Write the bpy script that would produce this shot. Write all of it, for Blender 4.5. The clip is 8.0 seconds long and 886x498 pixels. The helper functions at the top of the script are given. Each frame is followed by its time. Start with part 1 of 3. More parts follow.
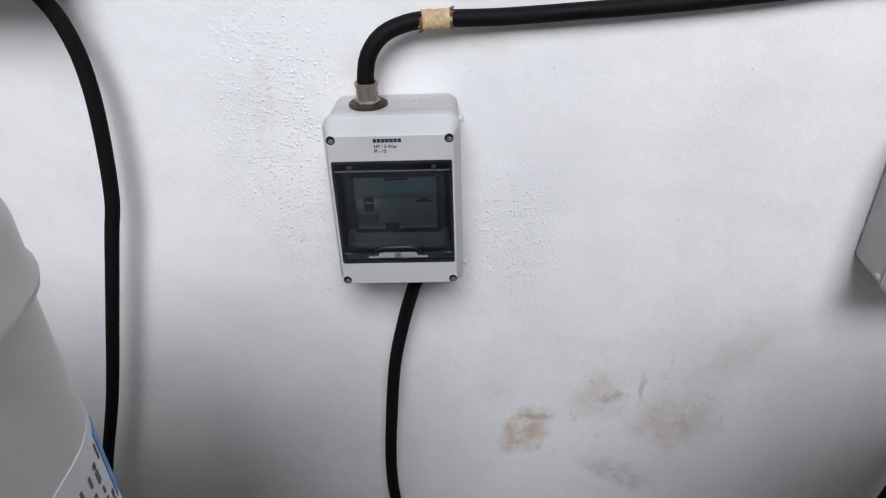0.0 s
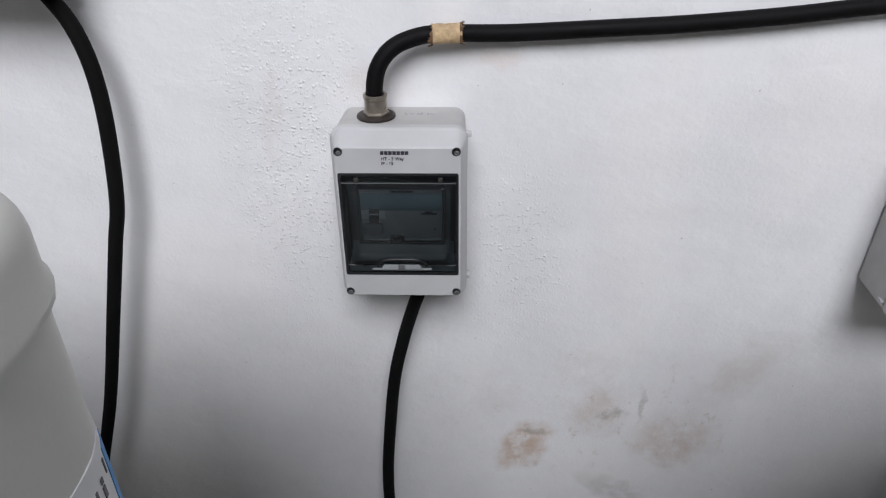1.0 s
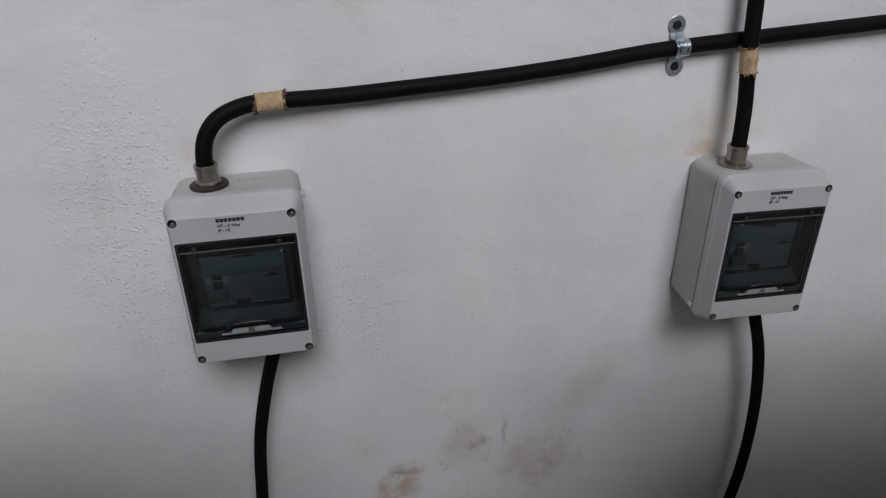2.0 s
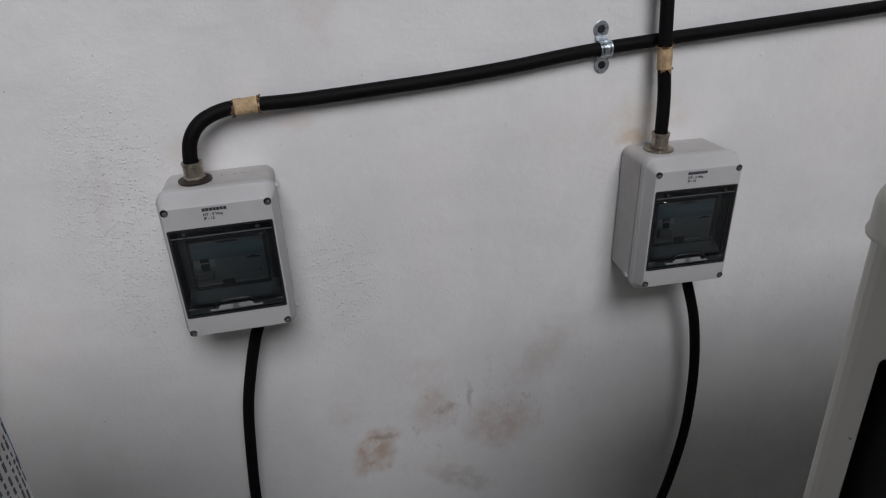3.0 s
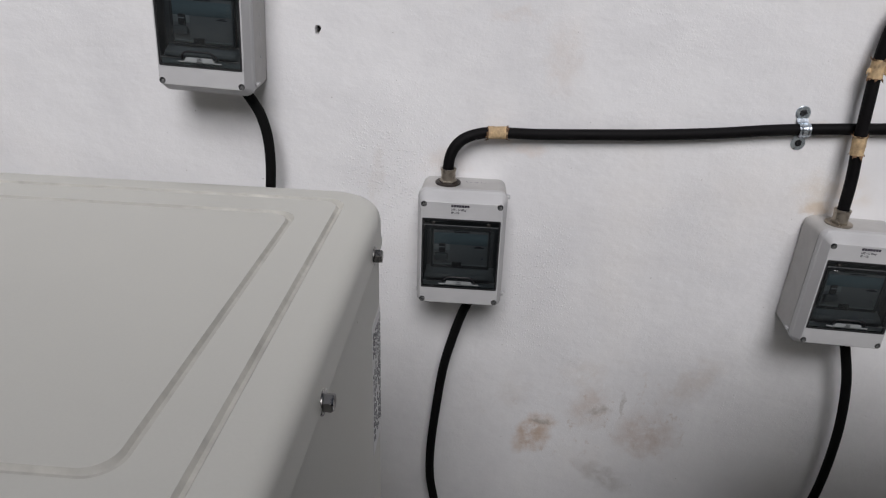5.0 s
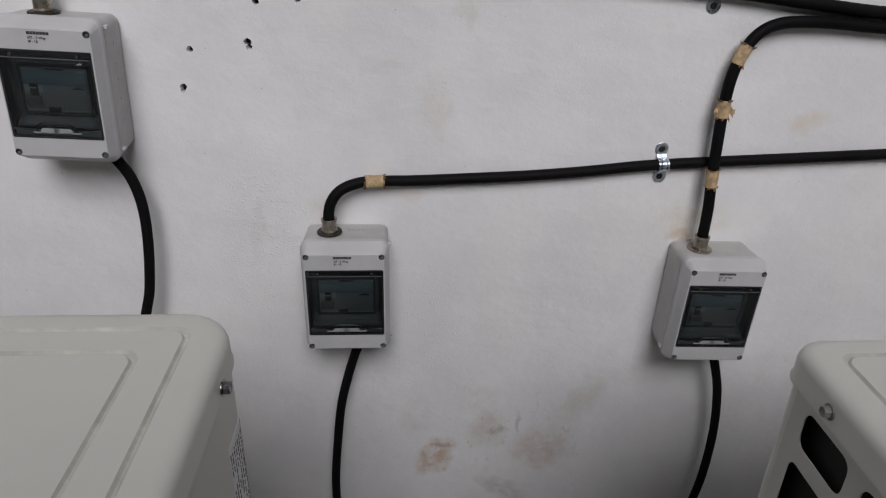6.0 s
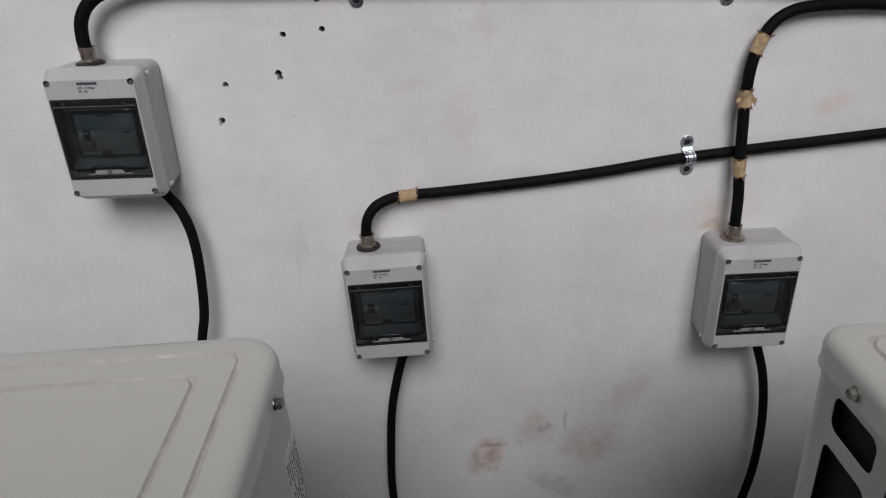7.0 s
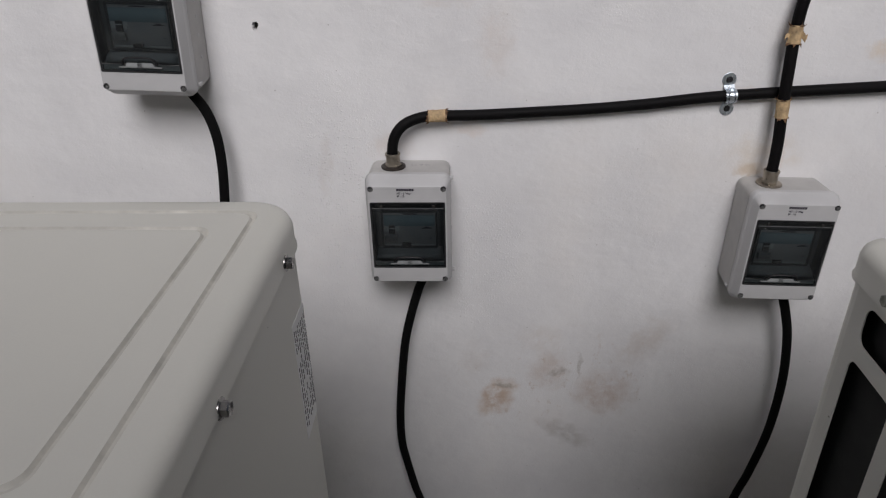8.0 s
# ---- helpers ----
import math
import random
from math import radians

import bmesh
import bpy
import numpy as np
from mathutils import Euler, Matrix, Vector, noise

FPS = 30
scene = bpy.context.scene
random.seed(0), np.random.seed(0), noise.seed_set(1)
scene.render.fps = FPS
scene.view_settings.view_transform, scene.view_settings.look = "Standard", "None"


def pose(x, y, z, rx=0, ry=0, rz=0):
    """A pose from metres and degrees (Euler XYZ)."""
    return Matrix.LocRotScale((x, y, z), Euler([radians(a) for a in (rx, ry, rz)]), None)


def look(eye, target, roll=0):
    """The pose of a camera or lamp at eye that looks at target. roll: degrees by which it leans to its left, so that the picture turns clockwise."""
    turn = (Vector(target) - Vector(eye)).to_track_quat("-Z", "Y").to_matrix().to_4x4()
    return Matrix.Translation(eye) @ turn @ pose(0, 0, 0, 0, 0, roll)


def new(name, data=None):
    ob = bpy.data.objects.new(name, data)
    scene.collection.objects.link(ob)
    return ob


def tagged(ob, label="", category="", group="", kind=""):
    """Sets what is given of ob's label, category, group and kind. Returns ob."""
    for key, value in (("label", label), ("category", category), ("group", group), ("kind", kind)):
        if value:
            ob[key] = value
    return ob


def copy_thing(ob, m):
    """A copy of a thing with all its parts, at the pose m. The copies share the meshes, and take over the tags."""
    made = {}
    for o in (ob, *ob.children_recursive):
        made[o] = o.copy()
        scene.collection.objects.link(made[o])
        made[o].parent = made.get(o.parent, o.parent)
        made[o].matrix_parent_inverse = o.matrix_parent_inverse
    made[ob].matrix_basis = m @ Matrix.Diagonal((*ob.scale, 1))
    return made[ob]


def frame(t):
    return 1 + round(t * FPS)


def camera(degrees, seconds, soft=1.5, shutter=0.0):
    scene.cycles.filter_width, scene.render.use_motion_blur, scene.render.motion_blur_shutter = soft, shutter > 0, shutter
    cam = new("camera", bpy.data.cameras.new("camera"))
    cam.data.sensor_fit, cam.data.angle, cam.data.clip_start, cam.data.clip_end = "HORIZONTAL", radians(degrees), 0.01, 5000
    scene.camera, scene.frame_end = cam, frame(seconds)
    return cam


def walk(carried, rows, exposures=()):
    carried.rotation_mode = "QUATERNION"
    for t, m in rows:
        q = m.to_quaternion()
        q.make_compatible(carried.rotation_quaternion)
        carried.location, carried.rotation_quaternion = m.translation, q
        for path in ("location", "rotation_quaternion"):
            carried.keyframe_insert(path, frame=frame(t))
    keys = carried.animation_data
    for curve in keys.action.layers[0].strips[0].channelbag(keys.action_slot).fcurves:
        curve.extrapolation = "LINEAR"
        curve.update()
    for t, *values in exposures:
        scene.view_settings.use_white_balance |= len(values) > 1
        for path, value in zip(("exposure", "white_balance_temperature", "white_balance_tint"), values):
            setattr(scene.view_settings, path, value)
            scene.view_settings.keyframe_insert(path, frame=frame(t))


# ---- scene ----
cam = camera(64.8, 8.0, soft=1.2)
PATH = [
    (0, (0.066, -0.668, 1.242), (0.001, 1.032, 0.190), -2.2),
    (0.2, (0.065, -0.671, 1.244), (0.044, 1.036, 0.204), -0.3),
    (0.5, (0.067, -0.673, 1.243), (0.024, 1.045, 0.220), -1.0),
    (0.8, (0.063, -0.671, 1.247), (0.017, 1.045, 0.229), -0.8),
    (1, (0.061, -0.666, 1.245), (-0.001, 1.048, 0.217), -0.7),
    (1.2, (0.062, -0.671, 1.245), (0.001, 1.053, 0.219), -1.5),
    (1.5, (0.062, -0.677, 1.243), (0.058, 1.061, 0.253), -1.4),
    (1.7, (0.064, -0.680, 1.249), (0.204, 1.068, 0.288), 0.1),
    (1.9, (0.083, -0.694, 1.259), (0.325, 1.066, 0.339), -0.9),
    (2, (0.088, -0.696, 1.264), (0.396, 1.053, 0.344), -1.5),
    (2.2, (0.111, -0.715, 1.266), (0.518, 1.032, 0.380), -2.5),
    (3.3, (0.097, -0.849, 1.311), (0.336, 0.908, 0.385), -4.1),
    (3.4, (0.095, -0.867, 1.319), (0.262, 0.903, 0.403), -5.2),
    (3.5, (0.095, -0.882, 1.324), (0.156, 0.900, 0.419), -6.2),
    (3.6, (0.073, -0.893, 1.333), (0.090, 0.902, 0.425), -6.3),
    (3.7, (0.055, -0.898, 1.339), (0.033, 0.909, 0.459), -3.5),
    (3.8, (0.036, -0.907, 1.344), (-0.025, 0.912, 0.515), -1.0),
    (3.9, (0.024, -0.918, 1.354), (-0.141, 0.906, 0.554), -1.6),
    (4, (0.012, -0.928, 1.362), (-0.157, 0.902, 0.573), -2.1),
    (4.2, (0.019, -0.962, 1.355), (-0.176, 0.881, 0.602), -0.1),
    (5.3, (0.030, -0.991, 1.358), (-0.012, 0.806, 0.482), 3.0),
    (5.5, (0.040, -0.983, 1.377), (0.060, 0.813, 0.499), 3.1),
    (5.7, (0.064, -0.969, 1.416), (0.121, 0.791, 0.470), 2.8),
    (5.9, (0.072, -0.965, 1.447), (0.195, 0.806, 0.542), 3.0),
    (6, (0.082, -0.962, 1.461), (0.199, 0.814, 0.548), 1.5),
    (6.2, (0.084, -0.972, 1.476), (0.205, 0.806, 0.560), -0.1),
    (6.3, (0.088, -0.973, 1.479), (0.194, 0.806, 0.571), -0.7),
    (6.5, (0.091, -0.977, 1.489), (0.146, 0.804, 0.580), -2.6),
    (6.7, (0.091, -0.983, 1.490), (0.093, 0.798, 0.606), -4.0),
    (6.8, (0.093, -0.986, 1.489), (0.093, 0.796, 0.614), -4.0),
    (7, (0.096, -0.989, 1.486), (0.084, 0.793, 0.578), -4.4),
    (7.2, (0.094, -0.993, 1.473), (0.075, 0.779, 0.568), -3.7),
    (7.3, (0.091, -0.997, 1.469), (0.075, 0.770, 0.576), -3.2),
    (7.5, (0.090, -0.996, 1.451), (0.052, 0.761, 0.496), -3.3),
    (7.7, (0.092, -1.006, 1.435), (0.040, 0.750, 0.510), -2.2),
    (7.8, (0.093, -1.006, 1.424), (0.043, 0.751, 0.499), -1.8),
    (8, (0.096, -1.013, 1.403), (0.010, 0.743, 0.450), -1.3),
]
EXPOSURES = [(0, 0.74, 6300, 10), (0.5, 0.57, 6320, 11), (1.0, 0.55, 6340, 11), (1.5, 0.53, 6370, 11), (2.0, -0.21, 6420, 12), (3.5, -0.20, 6600, 11), (4.0, -0.11, 6650, 12), (5.5, 0.29, 6600, 12), (6.0, -0.1, 6620, 12), (6.5, -0.1, 6620, 12), (7.5, -0.06, 6680, 13), (8, 0.0, 6720, 13)]
SKY, SUN, SUN_WIDE, SUN_EL, SUN_AZ = 0.028, 2.15, 30.0, 42.0, 178.0
walk(cam, [(t, look(eye, target, roll)) for t, eye, target, roll in PATH], EXPOSURES)

# ---------------------------------------------------------------- light
world = bpy.data.worlds.new("world")
scene.world = world
world.use_nodes = True
wn = world.node_tree
sky = wn.nodes.new("ShaderNodeTexSky")
sky.sky_type = "NISHITA"
sky.sun_disc = False
sky.sun_elevation = radians(SUN_EL)
sky.sun_rotation = radians(SUN_AZ)
sky.air_density = 1.0
sky.dust_density = 3.0
wn.links.new(sky.outputs[0], wn.nodes["Background"].inputs[0])
wn.nodes["Background"].inputs[1].default_value = SKY

sun = new("sun", bpy.data.lights.new("sun", "SUN"))
sun.data.energy = SUN
sun.data.angle = radians(SUN_WIDE)
sun.data.color = (0.94, 0.96, 1.0)
# azimuth runs clockwise from +y, as the sky's sun_rotation does
sun_way = Vector((math.sin(radians(SUN_AZ)) * math.cos(radians(SUN_EL)), math.cos(radians(SUN_AZ)) * math.cos(radians(SUN_EL)), math.sin(radians(SUN_EL))))
sun.matrix_world = look(sun_way * 8, (0, 0, 0))


# ---------------------------------------------------------------- materials
def material(name, colour, rough=0.5, metal=0.0, vary=0.06, scale=30.0, bump=0.1, bump_scale=200.0, bump_size=0.0005, specular=0.5):
    """A surface with two scales of colour change and a fine relief."""
    m = bpy.data.materials.new(name)
    m.use_nodes = True
    n, l = m.node_tree.nodes, m.node_tree.links
    b = n["Principled BSDF"]
    b.inputs["Metallic"].default_value = metal
    b.inputs["Specular IOR Level"].default_value = specular
    co = n.new("ShaderNodeTexCoord")
    big, fine = n.new("ShaderNodeTexNoise"), n.new("ShaderNodeTexNoise")
    big.inputs["Scale"].default_value, big.inputs["Detail"].default_value = scale, 5
    fine.inputs["Scale"].default_value, fine.inputs["Detail"].default_value = bump_scale, 4
    for t in (big, fine):
        l.new(co.outputs["Object"], t.inputs["Vector"])
    mix = n.new("ShaderNodeMix")
    mix.data_type = "RGBA"
    mix.inputs[6].default_value = (*[c * (1 - vary) for c in colour], 1)
    mix.inputs[7].default_value = (*[min(1, c * (1 + vary)) for c in colour], 1)
    add = n.new("ShaderNodeMath")
    add.operation = "MULTIPLY_ADD"
    l.new(fine.outputs[0], add.inputs[0])
    add.inputs[1].default_value = 0.35
    l.new(big.outputs[0], add.inputs[2])
    sub = n.new("ShaderNodeMapRange")
    l.new(add.outputs[0], sub.inputs[0])
    sub.inputs[1].default_value, sub.inputs[2].default_value = 0.42, 0.92
    l.new(sub.outputs[0], mix.inputs[0])
    l.new(mix.outputs[2], b.inputs["Base Color"])
    rr = n.new("ShaderNodeMapRange")
    l.new(big.outputs[0], rr.inputs[0])
    rr.inputs[1].default_value, rr.inputs[2].default_value = 0.3, 0.7
    rr.inputs[3].default_value, rr.inputs[4].default_value = max(0.02, rough - 0.08), min(1, rough + 0.08)
    l.new(rr.outputs[0], b.inputs["Roughness"])
    bp = n.new("ShaderNodeBump")
    bp.inputs["Strength"].default_value, bp.inputs["Distance"].default_value = bump, bump_size
    l.new(fine.outputs[0], bp.inputs["Height"])
    l.new(bp.outputs[0], b.inputs["Normal"])
    return m


def plaster():
    """White painted plaster: trowel waves, rough sprayed patches, earth-coloured stains, specks."""
    m = bpy.data.materials.new("painted_plaster")
    m.use_nodes = True
    n, l = m.node_tree.nodes, m.node_tree.links
    b = n["Principled BSDF"]
    b.inputs["Roughness"].default_value = 0.62
    b.inputs["Specular IOR Level"].default_value = 0.3
    co = n.new("ShaderNodeTexCoord")

    def noise_at(scale, detail=4, rough=0.5, stretch=(1, 1, 1)):
        mp = n.new("ShaderNodeMapping")
        mp.inputs["Scale"].default_value = stretch
        l.new(co.outputs["Object"], mp.inputs[0])
        t = n.new("ShaderNodeTexNoise")
        t.inputs["Scale"].default_value, t.inputs["Detail"].default_value, t.inputs["Roughness"].default_value = scale, detail, rough
        l.new(mp.outputs[0], t.inputs["Vector"])
        return t.outputs[0]

    def math_node(op, a, c=None, d=None):
        t = n.new("ShaderNodeMath")
        t.operation = op
        for k, v in enumerate((a, c, d)):
            if v is None:
                continue
            if isinstance(v, (int, float)):
                t.inputs[k].default_value = v
            else:
                l.new(v, t.inputs[k])
        return t.outputs[0]

    def ramp(v, a, c, lo=0.0, hi=1.0):
        t = n.new("ShaderNodeMapRange")
        t.interpolation_type = "SMOOTHSTEP"
        l.new(v, t.inputs[0])
        for k, x in enumerate((a, c, lo, hi)):
            t.inputs[k + 1].default_value = x
        return t.outputs[0]

    wob = n.new("ShaderNodeTexNoise")
    wob.inputs["Scale"].default_value, wob.inputs["Detail"].default_value = 38, 5
    l.new(co.outputs["Object"], wob.inputs["Vector"])
    wsub = n.new("ShaderNodeVectorMath")
    wsub.operation = "MULTIPLY_ADD"
    l.new(wob.outputs["Color"], wsub.inputs[0])
    wsub.inputs[1].default_value = (0.05, 0, 0.05)
    wadd = n.new("ShaderNodeVectorMath")
    wadd.operation = "SUBTRACT"
    l.new(co.outputs["Object"], wsub.inputs[2])
    l.new(wsub.outputs[0], wadd.inputs[0])
    wadd.inputs[1].default_value = (0.025, 0, 0.025)
    warped = wadd.outputs[0]

    def blob(x, z, rx, rz, turn=0.0):
        mp = n.new("ShaderNodeMapping")
        mp.vector_type = "TEXTURE"
        mp.inputs["Location"].default_value = (x, 0, z)
        mp.inputs["Rotation"].default_value = (0, radians(turn), 0)
        mp.inputs["Scale"].default_value = (rx, 10, rz)
        l.new(warped, mp.inputs[0])
        ln = n.new("ShaderNodeVectorMath")
        ln.operation = "LENGTH"
        l.new(mp.outputs[0], ln.inputs[0])
        return ramp(ln.outputs["Value"], 1.0, 0.25)

    # paint: faint tone changes
    tone = n.new("ShaderNodeMix")
    tone.data_type = "RGBA"
    tone.inputs[6].default_value = (0.74, 0.735, 0.745, 1)
    tone.inputs[7].default_value = (0.83, 0.825, 0.83, 1)
    l.new(ramp(noise_at(5, 6, 0.6), 0.3, 0.7), tone.inputs[0])
    colour = tone.outputs[2]

    def over(colour, fac, rgb):
        t = n.new("ShaderNodeMix")
        t.data_type = "RGBA"
        l.new(fac, t.inputs[0])
        l.new(colour, t.inputs[6])
        t.inputs[7].default_value = (*rgb, 1)
        return t.outputs[2]

    patchy = ramp(noise_at(32, 6, 0.66), 0.28, 0.60)
    for x, z, rx, rz, turn, power, rgb in STAINS:
        colour = over(colour, math_node("MULTIPLY", math_node("MULTIPLY", blob(x, z, rx * 1.2, rz * 1.2, turn), patchy), power), rgb)
    # brushed-on flecks of earth over the low middle, and faint warm patches all over
    fleck = math_node("MULTIPLY", ramp(noise_at(52, 5, 0.7, (1, 1, 0.7)), 0.56, 0.70), blob(0.26, 0.57, 0.26, 0.17))
    colour = over(colour, math_node("MULTIPLY", fleck, 0.5), (0.47, 0.35, 0.26))
    colour = over(colour, ramp(noise_at(2.6, 5, 0.6), 0.50, 0.74, 0.0, 0.30), (0.80, 0.745, 0.69))
    # sparse dark specks
    speck = ramp(noise_at(170, 1, 0.3), 0.79, 0.82)
    colour = over(colour, math_node("MULTIPLY", speck, 0.5), (0.3, 0.27, 0.25))
    l.new(colour, b.inputs["Base Color"])
    # relief: grit in patches, trowel strokes, long waves
    grit = math_node("MULTIPLY", noise_at(260, 3, 0.6), ramp(noise_at(7, 3), 0.42, 0.6))
    bumps = math_node("MULTIPLY", noise_at(420, 3, 0.6), 0.35)
    for size, share in ((240, 0.30), (360, 0.34)):
        cell = n.new("ShaderNodeTexVoronoi")
        cell.inputs["Scale"].default_value = size
        l.new(co.outputs["Object"], cell.inputs["Vector"])
        lone = n.new("ShaderNodeSeparateColor")
        l.new(cell.outputs["Color"], lone.inputs[0])
        dot = math_node("MULTIPLY", ramp(cell.outputs["Distance"], 0.48, 0.08), ramp(lone.outputs[0], share, share + 0.35))
        bumps = math_node("ADD", bumps, math_node("MULTIPLY", dot, 0.9 if size < 300 else 0.55))
    zone = math_node("MAXIMUM", blob(-0.105, 0.92, 0.13, 0.30), math_node("MAXIMUM", blob(0.115, 0.83, 0.09, 0.18), ramp(noise_at(4.5, 3), 0.52, 0.72, 0.0, 0.40)))
    rough_side = math_node("MULTIPLY", bumps, zone)
    strokes = noise_at(24, 5, 0.62, (1, 1, 1.5))
    h = math_node("MULTIPLY_ADD", rough_side, 0.62, math_node("MULTIPLY_ADD", grit, 0.32, math_node("MULTIPLY_ADD", noise_at(7, 3, 0.5), 3.0, math_node("MULTIPLY", strokes, 1.4))))
    bp = n.new("ShaderNodeBump")
    bp.inputs["Strength"].default_value, bp.inputs["Distance"].default_value = 0.65, 0.0020
    l.new(h, bp.inputs["Height"])
    l.new(bp.outputs[0], b.inputs["Normal"])
    return m


# stains on the wall: x, z, half width, half height, turn, strength, colour
EARTH, GREY = (0.50, 0.33, 0.21), (0.36, 0.33, 0.29)
STAINS = [
    (0.140, 0.540, 0.032, 0.054, 25, 0.72, EARTH),
    (0.152, 0.566, 0.014, 0.012, 0, 0.8, GREY),
    (0.232, 0.605, 0.038, 0.050, 15, 0.36, (0.47, 0.33, 0.24)),
    (0.246, 0.598, 0.026, 0.010, -25, 0.6, GREY),
    (0.215, 0.675, 0.045, 0.030, 0, 0.18, (0.46, 0.35, 0.26)),
    (0.287, 0.612, 0.006, 0.030, 4, 0.8, GREY),
    (0.335, 0.552, 0.060, 0.055, 20, 0.42, (0.44, 0.29, 0.20)),
    (0.395, 0.665, 0.035, 0.075, 40, 0.24, (0.46, 0.35, 0.26)),
    (0.100, 0.625, 0.030, 0.040, 0, 0.12, (0.46, 0.35, 0.26)),
    (0.270, 0.455, 0.060, 0.025, 30, 0.45, GREY),
    (0.130, 1.188, 0.030, 0.060, 0, 0.2, (0.60, 0.47, 0.38)),
    (0.060, 1.245, 0.040, 0.012, 0, 0.2, (0.60, 0.47, 0.38)),
    (0.170, 1.330, 0.020, 0.030, 0, 0.18, (0.46, 0.35, 0.26)),
    (0.676, 1.174, 0.036, 0.020, -8, 0.42, (0.68, 0.53, 0.36)),
    (0.518, 0.989, 0.026, 0.014, 0, 0.6, (0.50, 0.34, 0.18)),
    (0.535, 1.015, 0.060, 0.040, 0, 0.4, (0.66, 0.53, 0.38)),
    (-0.030, 1.030, 0.040, 0.030, 0, 0.3, (0.66, 0.55, 0.47)),
    (0.085, 1.060, 0.035, 0.014, 0, 0.35, (0.70, 0.56, 0.47)),
    (0.485, 1.113, 0.030, 0.012, 0, 0.4, (0.62, 0.50, 0.38)),
    (-0.135, 1.000, 0.012, 0.060, 10, 0.16, (0.46, 0.35, 0.26)),
]

MAT_WALL = plaster()
# for the added light blockers; dark so that little light bounces back
MAT_LIGHT_BLOCK = material("dark_light_block", (0.13, 0.127, 0.12), 0.8, vary=0.06, scale=5, bump=0.3, bump_scale=60, bump_size=0.002)
MAT_FLOOR = material("concrete", (0.085, 0.082, 0.08), 0.85, vary=0.2, scale=6, bump=0.6, bump_scale=90, bump_size=0.003)
MAT_BOX = material("grey_abs_plastic", (0.51, 0.508, 0.514), 0.42, vary=0.06, scale=28, bump=0.12, bump_scale=900, bump_size=0.0003)
MAT_BOX_BASE = material("dusty_grey_plastic", (0.455, 0.445, 0.435), 0.5, vary=0.13, scale=34, bump=0.15, bump_scale=700, bump_size=0.0003)
MAT_BOX_IN = material("dark_grey_plastic", (0.12, 0.126, 0.13), 0.5, vary=0.05, bump=0.1, bump_scale=700)
MAT_FASCIA = material("breaker_plastic", (0.24, 0.245, 0.25), 0.45, vary=0.05, bump=0.05)
MAT_FASCIA_BLUE = material("breaker_blue_print", (0.14, 0.195, 0.215), 0.45, vary=0.05, bump=0.05)
MAT_BLACK = material("black_plastic", (0.018, 0.018, 0.02), 0.45, vary=0.2, bump=0.1)
MAT_SILVER = material("silver_label", (0.36, 0.37, 0.38), 0.35, metal=0.1, vary=0.05)
MAT_WELL = material("charcoal_plastic", (0.05, 0.053, 0.056), 0.5, vary=0.1)
MAT_GRIP = material("frosted_grip", (0.29, 0.305, 0.31), 0.4, vary=0.08)
MAT_SHELF = material("mid_grey_plastic", (0.40, 0.42, 0.43), 0.5, vary=0.08)
MAT_INK = material("dark_ink", (0.035, 0.03, 0.045), 0.6, vary=0.1)
MAT_PRINT = material("grey_print", (0.12, 0.12, 0.13), 0.6, vary=0.1)
MAT_INK_FADED = material("faded_pencil", (0.30, 0.29, 0.32), 0.8, vary=0.2)
MAT_CABLE = material("black_rubber_cable", (0.006, 0.0055, 0.006), 0.6, vary=0.35, scale=25, bump=0.4, bump_scale=350, bump_size=0.0006, specular=0.09)
MAT_CABLE_MATT = material("matt_black_cable", (0.005, 0.005, 0.005), 0.75, vary=0.2, scale=25, bump=0.2, bump_scale=350, specular=0.12)
MAT_TAPE = material("masking_tape", (0.49, 0.35, 0.20), 0.8, vary=0.5, scale=90, bump=0.8, bump_scale=260, bump_size=0.0012)
MAT_TAPE_EDGE = material("torn_tape_edge", (0.17, 0.095, 0.05), 0.85, vary=0.4, scale=200)
MAT_NICKEL = material("nickel_brass", (0.34, 0.30, 0.25), 0.32, metal=0.9, vary=0.15, scale=120, bump=0.15)
MAT_RUBBER = material("brown_black_rubber", (0.020, 0.014, 0.011), 0.5, vary=0.2)
MAT_ZINC = material("galvanised_steel", (0.58, 0.64, 0.70), 0.28, metal=1.0, vary=0.25, scale=70, bump=0.15, bump_scale=200)
MAT_STEEL = material("steel_screw", (0.34, 0.33, 0.32), 0.28, metal=0.95, vary=0.2, scale=150)
MAT_SOCKET_SCREW = material("grey_nylon_screw", (0.17, 0.17, 0.17), 0.5, vary=0.2, scale=300)
MAT_DULL = material("dull_screw", (0.06, 0.057, 0.054), 0.5, metal=0.5, vary=0.3, scale=300)
MAT_BOLT_DULL = material("weathered_bolt", (0.24, 0.245, 0.21), 0.5, metal=0.4, vary=0.3, scale=150)
MAT_HOLE = material("drilled_hole", (0.05, 0.045, 0.042), 0.95, vary=0.5, scale=300, bump=0.8, bump_scale=500, bump_size=0.001)
MAT_AC = material("ivory_enamel", (0.64, 0.632, 0.583), 0.42, vary=0.035, scale=9, bump=0.1, bump_scale=700, bump_size=0.0003)


